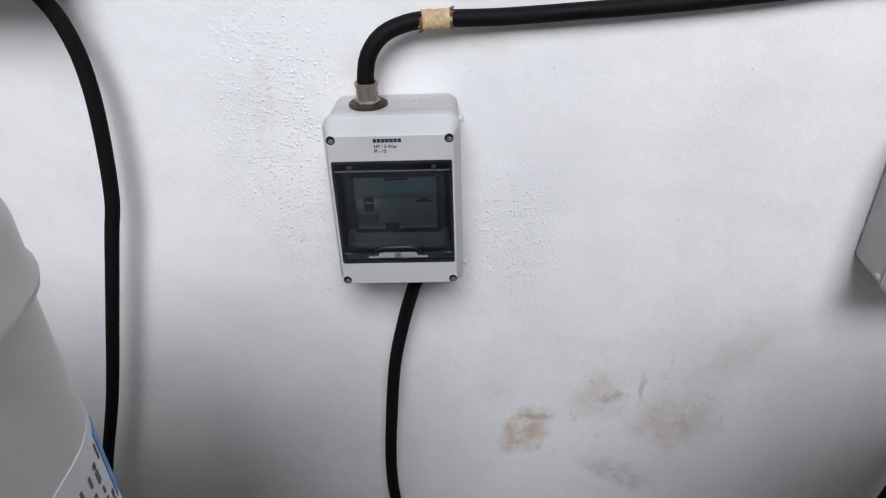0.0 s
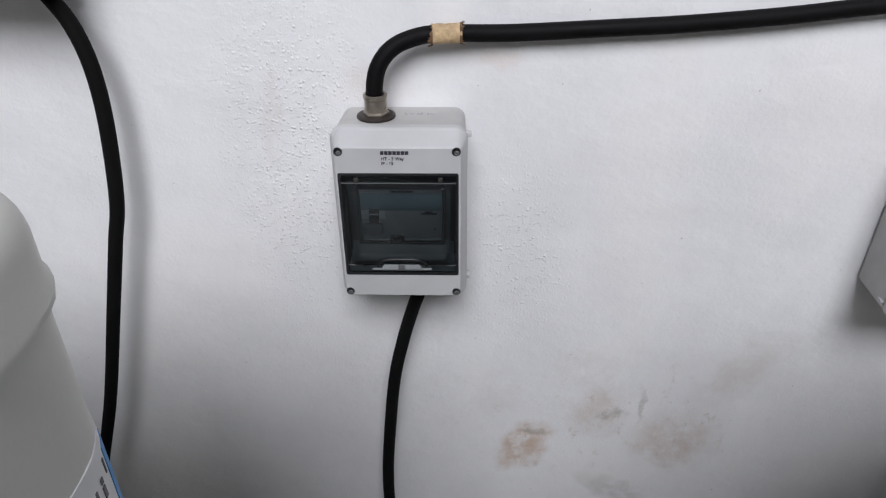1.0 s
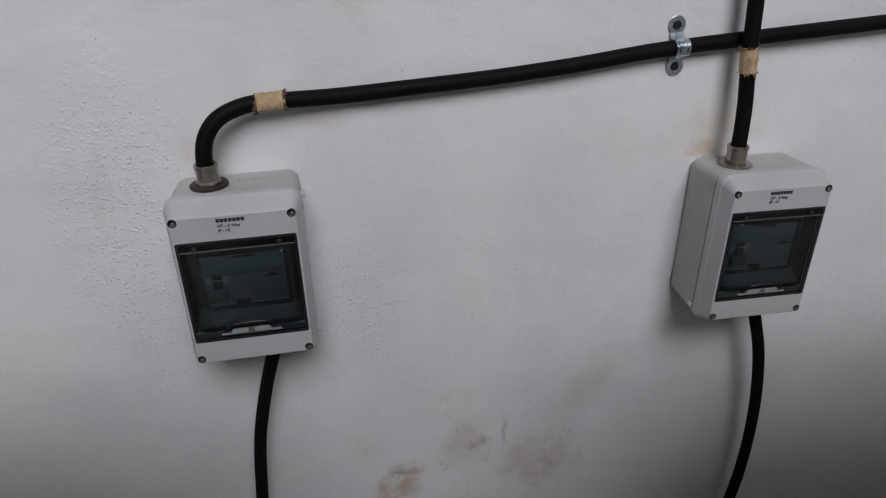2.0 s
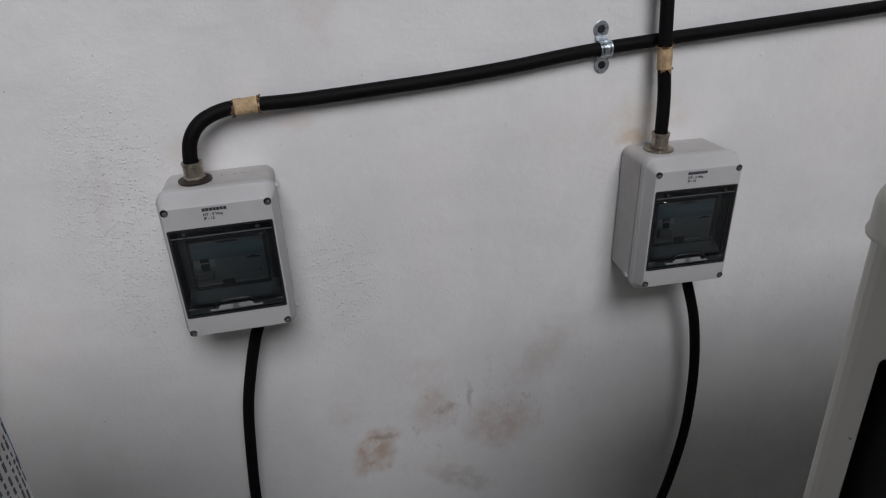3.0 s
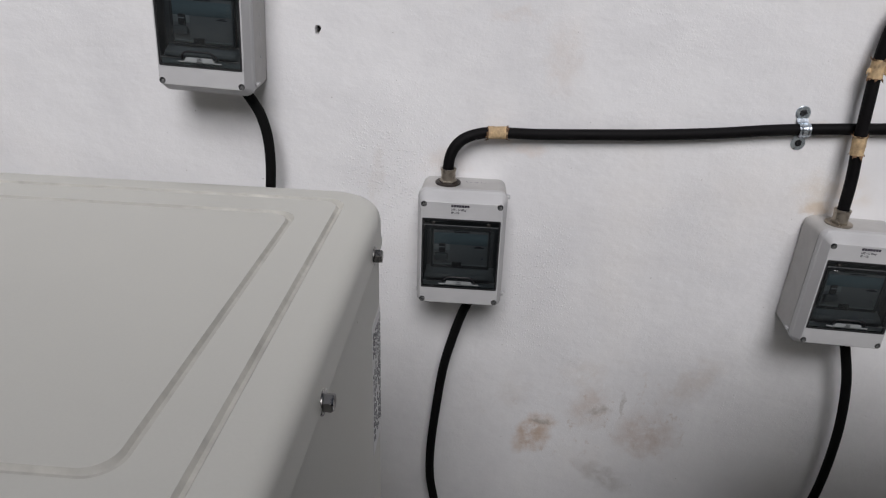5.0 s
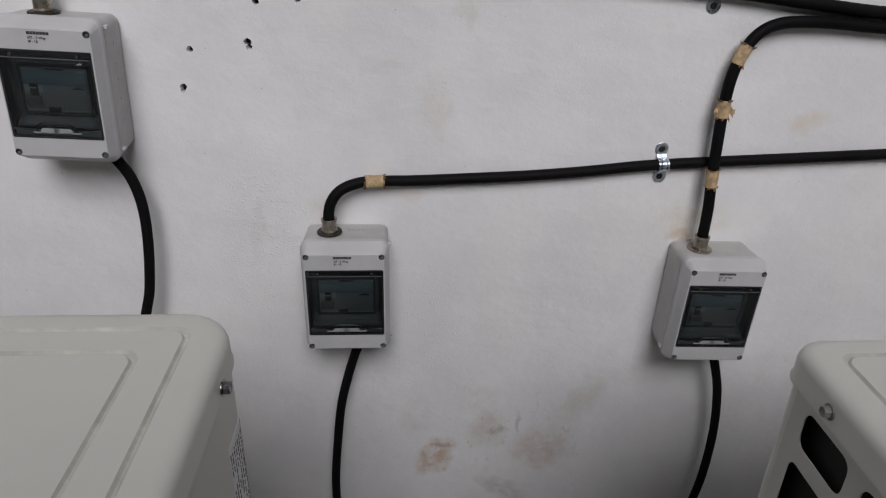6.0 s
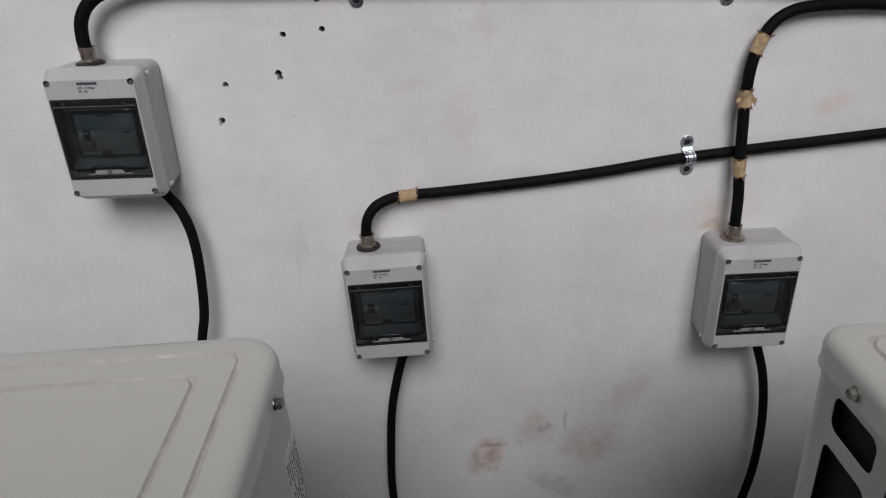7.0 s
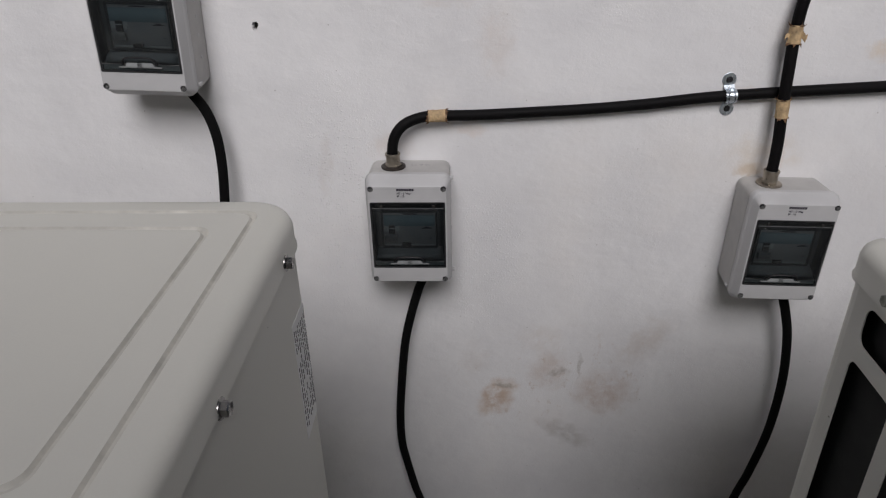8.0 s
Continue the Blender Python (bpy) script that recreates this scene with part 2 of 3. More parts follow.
def chipped(m, scale, low, rgb):
    """Adds sparse small chips to a surface's colour."""
    n, l = m.node_tree.nodes, m.node_tree.links
    b = n["Principled BSDF"]
    was = b.inputs["Base Color"].links[0].from_socket
    co, t, r, mix = n.new("ShaderNodeTexCoord"), n.new("ShaderNodeTexNoise"), n.new("ShaderNodeMapRange"), n.new("ShaderNodeMix")
    t.inputs["Scale"].default_value, t.inputs["Detail"].default_value = scale, 1
    l.new(co.outputs["Object"], t.inputs["Vector"])
    l.new(t.outputs[0], r.inputs[0])
    r.inputs[1].default_value, r.inputs[2].default_value = low, low + 0.02
    mix.data_type = "RGBA"
    l.new(r.outputs[0], mix.inputs[0])
    l.new(was, mix.inputs[6])
    mix.inputs[7].default_value = (*rgb, 1)
    l.new(mix.outputs[2], b.inputs["Base Color"])


# darker enamel that paints the shade into the cover's grooves
MAT_GROOVE = material("groove_shade_enamel", (0.545, 0.53, 0.485), 0.6, vary=0.2, scale=40)
chipped(MAT_AC, 130, 0.825, (0.16, 0.13, 0.10))
# near-black stands in for the deep shade inside the side slots
MAT_SLOT_SHADE = material("slot_shade", (0.004, 0.004, 0.004), 0.8, vary=0.3)
MAT_STICKER = material("white_sticker", (0.78, 0.78, 0.78), 0.45, vary=0.03)
MAT_BLUE = material("blue_print", (0.06, 0.27, 0.60), 0.45, vary=0.05)


def tinted(name, tint, gloss, dull, sheen_most):
    """Smoky clear plastic: lets a tinted share of light through and mirrors a little."""
    m = bpy.data.materials.new(name)
    m.use_nodes = True
    n, l = m.node_tree.nodes, m.node_tree.links
    n.remove(n["Principled BSDF"])
    tr, gl, mix, fr = n.new("ShaderNodeBsdfTransparent"), n.new("ShaderNodeBsdfGlossy"), n.new("ShaderNodeMixShader"), n.new("ShaderNodeFresnel")
    tr.inputs[0].default_value = (*tint, 1)
    gl.inputs["Roughness"].default_value = gloss
    fr.inputs[0].default_value = 1.49
    l.new(fr.outputs[0], mix.inputs[0])
    # uneven pale diffuse film: painted sheen of the plastic
    haze, film = n.new("ShaderNodeBsdfDiffuse"), n.new("ShaderNodeMixShader")
    haze.inputs[0].default_value = (0.42, 0.45, 0.47, 1)
    sheen_noise = n.new("ShaderNodeTexNoise")
    sheen_noise.inputs["Scale"].default_value, sheen_noise.inputs["Detail"].default_value = 60, 5
    spread = n.new("ShaderNodeMapRange")
    l.new(sheen_noise.outputs[0], spread.inputs[0])
    for k, v in enumerate((0.3, 0.75, dull, sheen_most)):
        spread.inputs[k + 1].default_value = v
    l.new(spread.outputs[0], film.inputs[0])
    l.new(tr.outputs[0], film.inputs[1])
    l.new(haze.outputs[0], film.inputs[2])
    l.new(film.outputs[0], mix.inputs[1])
    l.new(gl.outputs[0], mix.inputs[2])
    l.new(mix.outputs[0], n["Material Output"].inputs[0])
    return m


MAT_WINDOW = tinted("smoky_window", (0.42, 0.46, 0.475), 0.14, 0.008, 0.045)
MAT_WINDOW_RIM = tinted("smoky_window_rim", (0.37, 0.41, 0.425), 0.10, 0.005, 0.02)


# ---------------------------------------------------------------- mesh helpers
def finish(name, bm, mat, smooth=True):
    me = bpy.data.meshes.new(name)
    bmesh.ops.recalc_face_normals(bm, faces=bm.faces)
    bm.to_mesh(me)
    bm.free()
    me.materials.append(mat)
    if smooth:
        for p in me.polygons:
            p.use_smooth = True
        me.set_sharp_from_angle(angle=radians(24))
    return me


def part(name, bm, mat, parent, label="", smooth=True):
    ob = new(name, finish(name, bm, mat, smooth))
    ob.parent = parent
    if label:
        tagged(ob, label)
    return ob


def empty(name, m=Matrix()):
    ob = new(name)
    ob.empty_display_size = 0.05
    ob.matrix_world = m
    return ob


def rounded(w0, w1, h0, h1, r, n=6):
    """Corner points of a rounded rectangle, counter-clockwise."""
    out = []
    for cx, cy, a in ((w1 - r, h1 - r, 0), (w0 + r, h1 - r, 90), (w0 + r, h0 + r, 180), (w1 - r, h0 + r, 270)):
        for k in range(n + 1):
            t = radians(a + 90 * k / n)
            out.append((cx + r * math.cos(t), cy + r * math.sin(t)))
    return out


def loft(bm, loops, cap=(True, True)):
    rings = [[bm.verts.new(p) for p in loop] for loop in loops]
    for a, b in zip(rings, rings[1:]):
        for i in range(len(a)):
            j = (i + 1) % len(a)
            bm.faces.new((a[i], a[j], b[j], b[i]))
    if cap[0]:
        bm.faces.new(list(reversed(rings[0])))
    if cap[1]:
        bm.faces.new(rings[-1])
    return rings


def block(bm, x0, x1, y0, y1, z0, z1, bevel=0.0, seg=2):
    v = [bm.verts.new((x, y, z)) for x in (x0, x1) for y in (y0, y1) for z in (z0, z1)]
    f = [bm.faces.new([v[i] for i in q]) for q in ((0, 1, 3, 2), (4, 6, 7, 5), (0, 4, 5, 1), (2, 3, 7, 6), (0, 2, 6, 4), (1, 5, 7, 3))]
    if bevel:
        edges = list({e for g in f for e in g.edges})
        bmesh.ops.bevel(bm, geom=edges, offset=bevel, segments=seg, profile=0.5, affect="EDGES")


def slab_xz(bm, outline, y0, y1):
    """An outline in x, z, drawn out from y0 to y1."""
    loft(bm, [[(x, y, z) for x, z in outline] for y in (y0, y1)])


def ring_xz(bm, outer, inner, y0, y1):
    """A frame between two outlines of as many points, drawn out from y0 to y1."""
    rows = [[bm.verts.new((x, y, z)) for x, z in o] for o, y in ((outer, y0), (outer, y1), (inner, y1), (inner, y0))]
    n = len(outer)
    for a, b in zip(rows, rows[1:] + rows[:1]):
        for i in range(n):
            bm.faces.new((a[i], a[(i + 1) % n], b[(i + 1) % n], b[i]))


def turned(bm, profile, m, n=24):
    """A body of revolution: (radius, height) rows about the z axis of m."""
    loft(bm, [[m @ Vector((r * math.cos(2 * math.pi * k / n), r * math.sin(2 * math.pi * k / n), h)) for k in range(n)] for r, h in profile])


def smooth_line(points, step=0.006):
    """A dense even line through the points (Catmull-Rom)."""
    p = [Vector(q) for q in points]
    p = [p[0] * 2 - p[1]] + p + [p[-1] * 2 - p[-2]]
    out = []
    for a, b, c, d in zip(p, p[1:], p[2:], p[3:]):
        k = max(2, int((c - b).length / step))
        for i in range(k):
            t = i / k
            out.append(0.5 * (2 * b + (c - a) * t + (2 * a - 5 * b + 4 * c - d) * t * t + (3 * b - a - 3 * c + d) * t ** 3))
    out.append(p[-2])
    return out


def tube(bm, line, radius, n=16, jitter=0.0, seed=0, cap=True):
    """A round sweep along a line; jitter makes it uneven."""
    rng = random.Random(seed)
    side = Vector((0, -1, 0))
    loops = []
    for i, p in enumerate(line):
        way = (line[min(i + 1, len(line) - 1)] - line[max(i - 1, 0)]).normalized()
        side = (side - way * side.dot(way)).normalized()
        up = way.cross(side)
        loops.append([p + (side * math.cos(2 * math.pi * k / n) + up * math.sin(2 * math.pi * k / n)) * (radius + jitter * rng.uniform(-1, 1)) for k in range(n)])
    loft(bm, loops, (cap, cap))


def text_mesh(words, size, mat, parent, name, m):
    cu = bpy.data.curves.new(name, "FONT")
    cu.body, cu.size, cu.extrude, cu.offset = words, size, 0.00008, 0.00012
    tmp = bpy.data.objects.new("tmp_text", cu)
    scene.collection.objects.link(tmp)
    dg = bpy.context.evaluated_depsgraph_get()
    me = bpy.data.meshes.new_from_object(tmp.evaluated_get(dg))
    bpy.data.objects.remove(tmp)
    me.transform(m)
    me.materials.clear()
    me.materials.append(mat)
    ob = new(name, me)
    ob.parent = parent
    return ob


def cut(me, cutter_bm):
    """The mesh with the cutter's shapes taken out of it."""
    cm = bpy.data.meshes.new("tmp_cut")
    bmesh.ops.recalc_face_normals(cutter_bm, faces=cutter_bm.faces)
    cutter_bm.to_mesh(cm)
    cutter_bm.free()
    a, c = bpy.data.objects.new("tmp_a", me), bpy.data.objects.new("tmp_c", cm)
    for m_ in me.materials:
        cm.materials.append(m_)
    for o in (a, c):
        scene.collection.objects.link(o)
    mod = a.modifiers.new("cut", "BOOLEAN")
    mod.operation, mod.object, mod.solver, mod.use_self = "DIFFERENCE", c, "EXACT", True
    bpy.context.view_layer.update()
    dg = bpy.context.evaluated_depsgraph_get()
    done = bpy.data.meshes.new_from_object(a.evaluated_get(dg))
    for o in (a, c):
        bpy.data.objects.remove(o)
    return done


# ---------------------------------------------------------------- the setting
bm = bmesh.new()
block(bm, -60, 60, -60, 60, -0.2, 0)
ground = new("ground", finish("ground", bm, MAT_FLOOR, False))
tagged(ground, "rough grey concrete floor along the wall", "ground", kind="structure")

# drilled holes: x, z, radius
HOLES = [(-0.1066, 1.3279, 0.0037), (-0.0526, 1.3313, 0.0037), (-0.1219, 1.2763, 0.0042), (-0.1983, 1.2658, 0.0036), (-0.2138, 1.2156, 0.0038), (-0.0545, 1.371, 0.0037), (-0.1205, 1.2695, 0.0036), (-0.2150, 1.2108, 0.0028)]
bm = bmesh.new()
block(bm, -2.6, 2.6, 0, 0.16, 0, 2.7)
wall_me = finish("wall", bm, MAT_WALL, False)
cutter = bmesh.new()
rng = random.Random(4)
for hx, hz, hr in HOLES:
    k, hr = 14, hr * 1.15
    loft(cutter, [[(hx + hr * s * (1 + 0.12 * rng.uniform(-1, 1)) * math.cos(2 * math.pi * i / k), y, hz + hr * s * (1 + 0.12 * rng.uniform(-1, 1)) * math.sin(2 * math.pi * i / k)) for i in range(k)] for y, s in ((-0.004, 1.25), (0.0012, 1.0), (0.035, 0.9))])
wall = new("wall_north", cut(wall_me, cutter))
tagged(wall, "white painted plaster wall with earth stains and drill holes", "wall", kind="structure")

# unseen end walls, parapet and slab, added to block and shape the light
for side, x0 in (("west_light_block", -1.60), ("east_light_block", 2.4)):
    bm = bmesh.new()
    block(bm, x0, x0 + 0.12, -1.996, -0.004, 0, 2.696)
    tagged(new(side, finish(side, bm, MAT_LIGHT_BLOCK, False)), "unseen end wall added to block side light", "wall", kind="structure")
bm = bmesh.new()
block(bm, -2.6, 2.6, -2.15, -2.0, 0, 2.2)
tagged(new("south_light_block", finish("south_light_block", bm, MAT_LIGHT_BLOCK, False)), "unseen parapet added to block low light from the front", "wall", kind="structure")
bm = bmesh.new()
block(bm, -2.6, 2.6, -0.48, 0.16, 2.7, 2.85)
tagged(new("ceiling", finish("ceiling", bm, MAT_LIGHT_BLOCK, False)), "unseen slab added to block high light on the wall", "ceiling", kind="structure")

for i, (hx, hz, hr) in enumerate(HOLES):
    plug = bmesh.new()
    turned(plug, [(hr * 0.86, 0), (hr * 0.86, 0.02), (hr * 0.4, 0.021)], Matrix.Translation((hx, 0.013, hz)) @ pose(0, 0, 0, -90, 0, 0), 12)
    ob = new("wall_plug", finish("wall_plug", plug, MAT_HOLE))
    tagged(ob, "dark wall plug deep in a drilled hole", "wall plug", "plugs in the wall")


# ---------------------------------------------------------------- isolator boxes
def isolator_box():
    """An enclosure with a smoky window. The origin is at its back, between the screws' middle; it faces -y."""
    root = empty("isolator_box")
    # base: deep grey tray, narrowing a little to the wall
    bm = bmesh.new()
    loops = []
    for y, g, r in ((0.0, -0.003, 0.010), (-0.004, 0.0, 0.011), (-0.060, 0.0020, 0.012), (-0.0605, 0.0006, 0.012), (-0.0625, 0.0006, 0.012)):
        loops.append([(x, y, z) for x, z in rounded(-0.0605 - g, 0.0605 + g, -0.0880 - g, 0.0862 + g, r)])
    loft(bm, loops)
    body = part("body", bm, MAT_BOX_BASE, root, "dusty grey base tray")
    # lid: shoulder and slightly tapered front, with the window's opening through it
    bm = bmesh.new()
    win = rounded(-0.0552, 0.0552, -0.0553, 0.0542, 0.002)
    outer = []
    for y, g, gz, r in ((-0.0625, 0.0026, 0.0028, 0.012), (-0.070, 0.0026, 0.0028, 0.012), (-0.0722, 0.0018, 0.0014, 0.011), (-0.0728, 0.0013, 0.0008, 0.011), (-0.0736, 0.0011, 0.0004, 0.0108), (-0.0886, -0.0030, -0.0078, 0.0056), (-0.0896, -0.0034, -0.0085, 0.0050), (-0.090, -0.0040, -0.0092, 0.0044), (-0.090, -0.0049, -0.0104, 0.0036)):
        outer.append([(x, y, z) for x, z in rounded(-0.0605 - g, 0.0605 + g, -0.0885 - gz, 0.0875 + gz, r)])
    outer.append([(x, -0.090, z) for x, z in win])
    outer.append([(x, -0.0625, z) for x, z in win])
    rings = loft(bm, outer, (False, False))
    a, b = rings[-1], rings[0]
    for i in range(len(a)):
        j = (i + 1) % len(a)
        bm.faces.new((a[i], a[j], b[j], b[i]))
    lid = part("lid", bm, MAT_BOX, root)
    # corner screws in their sockets
    for x in (-0.053, 0.053):
        for z in (-0.075, 0.075):
            bm = bmesh.new()
            m = Matrix.Translation((x, -0.0898, z)) @ pose(0, 0, 0, 90, 0, 0)
            turned(bm, [(0.0041, -0.001), (0.0041, 0.0004), (0.0036, 0.0005), (0.0034, 0.0002)], m, 16)
            part("screw_socket", bm, MAT_BLACK, lid)
            bm = bmesh.new()
            turned(bm, [(0.0023, 0.0), (0.0023, 0.0005), (0.0018, 0.0008), (0.0008, 0.0007)], Matrix.Translation((0.0004, 0, -0.0011)) @ m, 14)
            screw = part("screw", bm, MAT_SOCKET_SCREW, lid, "grey lid screw sunk in its socket")
            bm = bmesh.new()
            block(bm, -0.0019, 0.0019, -0.0907, -0.0903, -0.0003, 0.0003)
            slot = part("slot", bm, MAT_BLACK, screw, "", False)
            slot.matrix_local = Matrix.Translation((x + 0.0004, 0, z - 0.0011)) @ pose(0, 0, 0, 0, 30 if x * z > 0 else -50, 0)
    # inside of the window: dark well
    bm = bmesh.new()
    ring_xz(bm, rounded(-0.0552, 0.0552, -0.0553, 0.0542, 0.002), rounded(-0.0528, 0.0528, -0.0529, 0.0518, 0.002), -0.0905, -0.066)
    part("window_seal", bm, MAT_BLACK, root, "black rubber seal")
    bm = bmesh.new()
    block(bm, -0.0540, 0.0540, -0.066, -0.0635, -0.0540, 0.0530)
    part("inner_plate", bm, MAT_BOX_IN, root, "dark grey inner plate")
    # breaker behind the window
    bm = bmesh.new()
    block(bm, -0.0395, 0.0395, -0.074, -0.066, -0.0265, 0.030, 0.0015)
    face = part("face", bm, MAT_FASCIA, root, "grey four-pole breaker")
    bm = bmesh.new()
    block(bm, -0.0385, 0.0385, -0.0748, -0.0738, 0.008, 0.0260, 0.0004)
    part("blue_band", bm, MAT_FASCIA_BLUE, face)
    # dark surround of the breaker's opening
    bm = bmesh.new()
    ring_xz(bm, rounded(-0.0425, 0.0425, -0.0295, 0.0330, 0.002), rounded(-0.0397, 0.0397, -0.0267, 0.0302, 0.001), -0.0745, -0.0655)
    part("surround", bm, MAT_WELL, face)
    bm = bmesh.new()
    block(bm, -0.0385, -0.0315, -0.0752, -0.0738, -0.0010, 0.0080, 0.0004)
    part("switch_plate", bm, MAT_SILVER, face)
    bm = bmesh.new()
    block(bm, -0.0215, -0.0155, -0.0752, -0.0738, -0.0010, 0.0080, 0.0004)
    part("switch_plate", bm, MAT_SILVER, face)
    bm = bmesh.new()
    block(bm, -0.0312, -0.0218, -0.0765, -0.0738, -0.0050, 0.0095, 0.0008)
    part("switch_well", bm, MAT_BLACK, face)
    bm = bmesh.new()
    block(bm, -0.0308, -0.0222, -0.0772, -0.0760, 0.0040, 0.0054)
    part("switch_mark", bm, MAT_SILVER, face)
    bm = bmesh.new()
    block(bm, -0.0375, -0.0180, -0.0805, -0.0748, -0.0165, -0.0045, 0.0022)
    part("switch_lever", bm, MAT_BOX_IN, face)
    bm = bmesh.new()
    block(bm, -0.012, 0.002, -0.0775, -0.0735, -0.0260, -0.0195, 0.001)
    part("test_button", bm, MAT_BLACK, face)
    for k, (x0, x1, z) in enumerate(((0.019, 0.034, 0.004), (0.023, 0.030, 0.0055), (0.031, 0.033, -0.013), (-0.010, 0.012, 0.0275))):
        bm = bmesh.new()
        block(bm, x0, x1, -0.0752, -0.0738, z, z + 0.0012)
        part("print", bm, MAT_INK, face)
    bm = bmesh.new()
    block(bm, -0.038, 0.038, -0.0752, -0.0738, -0.0245, -0.0230)
    part("rail_line", bm, MAT_SILVER, face)
    # slope added to give the pane's bright lower band; shelf behind the door's lower edge
    bm = bmesh.new()
    v = [[bm.verts.new((x, y, z)) for y, z in ((-0.0655, -0.0300), (-0.0690, -0.0330), (-0.0800, -0.0372), (-0.0850, -0.0430), (-0.0655, -0.0430))] for x in (-0.0500, 0.0500)]
    for i in range(5):
        bm.faces.new((v[0][i], v[0][(i + 1) % 5], v[1][(i + 1) % 5], v[1][i]))
    bm.faces.new(v[0])
    bm.faces.new(v[1])
    part("pane_band", bm, MAT_SHELF, root, "mid-grey slope added for the pane's bright lower band")
    bm = bmesh.new()
    block(bm, -0.0520, 0.0520, -0.0880, -0.0655, -0.0525, -0.0445, 0.0006)
    part("shelf", bm, MAT_SHELF, root)
    # smoky door: pane, raised inner panel, hinge tabs, grip
    door = part("window_door", pane_mesh(0, 3), MAT_WINDOW_RIM, root, "smoky transparent hinged door")
    # the bulge has more of the pale film, in place of its highlight
    part("bulged_pane", pane_mesh(2, 6), MAT_WINDOW, door, "smoky bulged pane with painted pale sheen")
    bm = bmesh.new()
    block(bm, -0.0525, 0.0525, -0.0912, -0.0899, 0.0440, 0.0450)
    part("door_rib", bm, MAT_BOX_IN, door)
    bm = bmesh.new()
    block(bm, -0.0525, 0.0525, -0.0912, -0.0899, -0.0440, -0.0432)
    part("door_rib", bm, MAT_BOX_IN, door)
    for x in (-0.0385, 0.0385):
        bm = bmesh.new()
        block(bm, x - 0.0022, x + 0.0022, -0.0925, -0.0895, 0.0455, 0.0500, 0.0008)
        part("hinge_tab", bm, MAT_DULL, door)
    bm = bmesh.new()
    arch = [(-0.0235, -0.0920, -0.0440), (-0.0215, -0.0940, -0.0385), (-0.0165, -0.0965, -0.0345), (-0.010, -0.0972, -0.0335), (0.0, -0.0974, -0.0333), (0.010, -0.0972, -0.0335), (0.0165, -0.0965, -0.0345), (0.0215, -0.0940, -0.0385), (0.0235, -0.0920, -0.0440)]
    tube(bm, smooth_line(arch, 0.002), 0.0014, 8)
    part("grip_arch", bm, MAT_BLACK, door)
    bm = bmesh.new()
    slab_xz(bm, rounded(-0.0290, 0.0290, -0.0482, -0.0470, 0.0005), -0.0925, -0.0895)
    part("grip_line", bm, MAT_GRIP, door)
    bm = bmesh.new()
    slab_xz(bm, [(-0.0200, -0.0468), (0.0200, -0.0468), (0.0165, -0.0400), (-0.0165, -0.0400)], -0.0935, -0.0900)
    part("grip_plate", bm, MAT_GRIP, door, "frosted grip plate")
    bm = bmesh.new()
    block(bm, -0.0045, 0.0045, -0.0935, -0.0895, -0.0490, -0.0405, 0.0012)
    part("latch", bm, MAT_BOX_IN, door)
    # print on the lid: the maker's mark as plain blocks, the rating in letters
    bm = bmesh.new()
    for k in range(7):
        x = -0.0150 + k * 0.0037
        block(bm, x, x + 0.0030, -0.0903, -0.0895, 0.0722, 0.0757)
    block(bm, -0.0150, 0.0106, -0.09025, -0.0895, 0.0728, 0.0732)
    block(bm, -0.0150, 0.0106, -0.09025, -0.0895, 0.0747, 0.0751)
    part("maker_mark", bm, MAT_INK, lid, "dark printed maker's mark", False)
    turn = pose(0, 0, 0, 90, 0, 0)
    text_mesh("HT - 5 Way", 0.0042, MAT_INK, lid, "rating_text", Matrix.Translation((-0.0145, -0.0903, 0.0670)) @ turn)
    text_mesh("IP - 65", 0.0042, MAT_INK, lid, "rating_text", Matrix.Translation((-0.0145, -0.0903, 0.0625)) @ turn)
    # lugs of the base
    for x, z in ((-0.0625, -0.0770), (0.0640, 0.0790), (0.0640, -0.0770)):
        bm = bmesh.new()
        block(bm, x - 0.0028, x + 0.0028, -0.0600, -0.0520, z - 0.0022, z + 0.0022, 0.0008)
        part("lug", bm, MAT_BOX, body)
    # knock-out dimples in the side
    for z in (-0.045, -0.015, 0.010, 0.030, 0.055):
        bm = bmesh.new()
        turned(bm, [(0.0024, -0.0002), (0.0024, 0.0004), (0.0016, 0.0004), (0.0014, 0.0001)], Matrix.Translation((0.0622, -0.032, z)) @ pose(0, 0, 0, 0, 90, 0), 12)
        part("knock_out", bm, MAT_BOX, body)
    return root


def pane_mesh(first, last):
    """Rings of the door's clear shell: a flat rim, then a bulged middle."""
    bm = bmesh.new()
    rows = ((0.0, 0.0, 0.0, -0.0895, 0.0015), (0.0, 0.0, 0.0, -0.0906, 0.0015), (0.0042, 0.0090, 0.0085, -0.0906, 0.004), (0.0052, 0.0105, 0.0095, -0.0930, 0.005), (0.0080, 0.0145, 0.0110, -0.0952, 0.007), (0.0120, 0.0200, 0.0140, -0.0962, 0.008))
    loops = [[(x, y, z) for x, z in rounded(-0.0526 + gx, 0.0526 - gx, -0.0527 + gb, 0.0516 - gt, r)] for gx, gb, gt, y, r in rows[first:last]]
    loft(bm, loops, (False, last == len(rows)))
    return bm


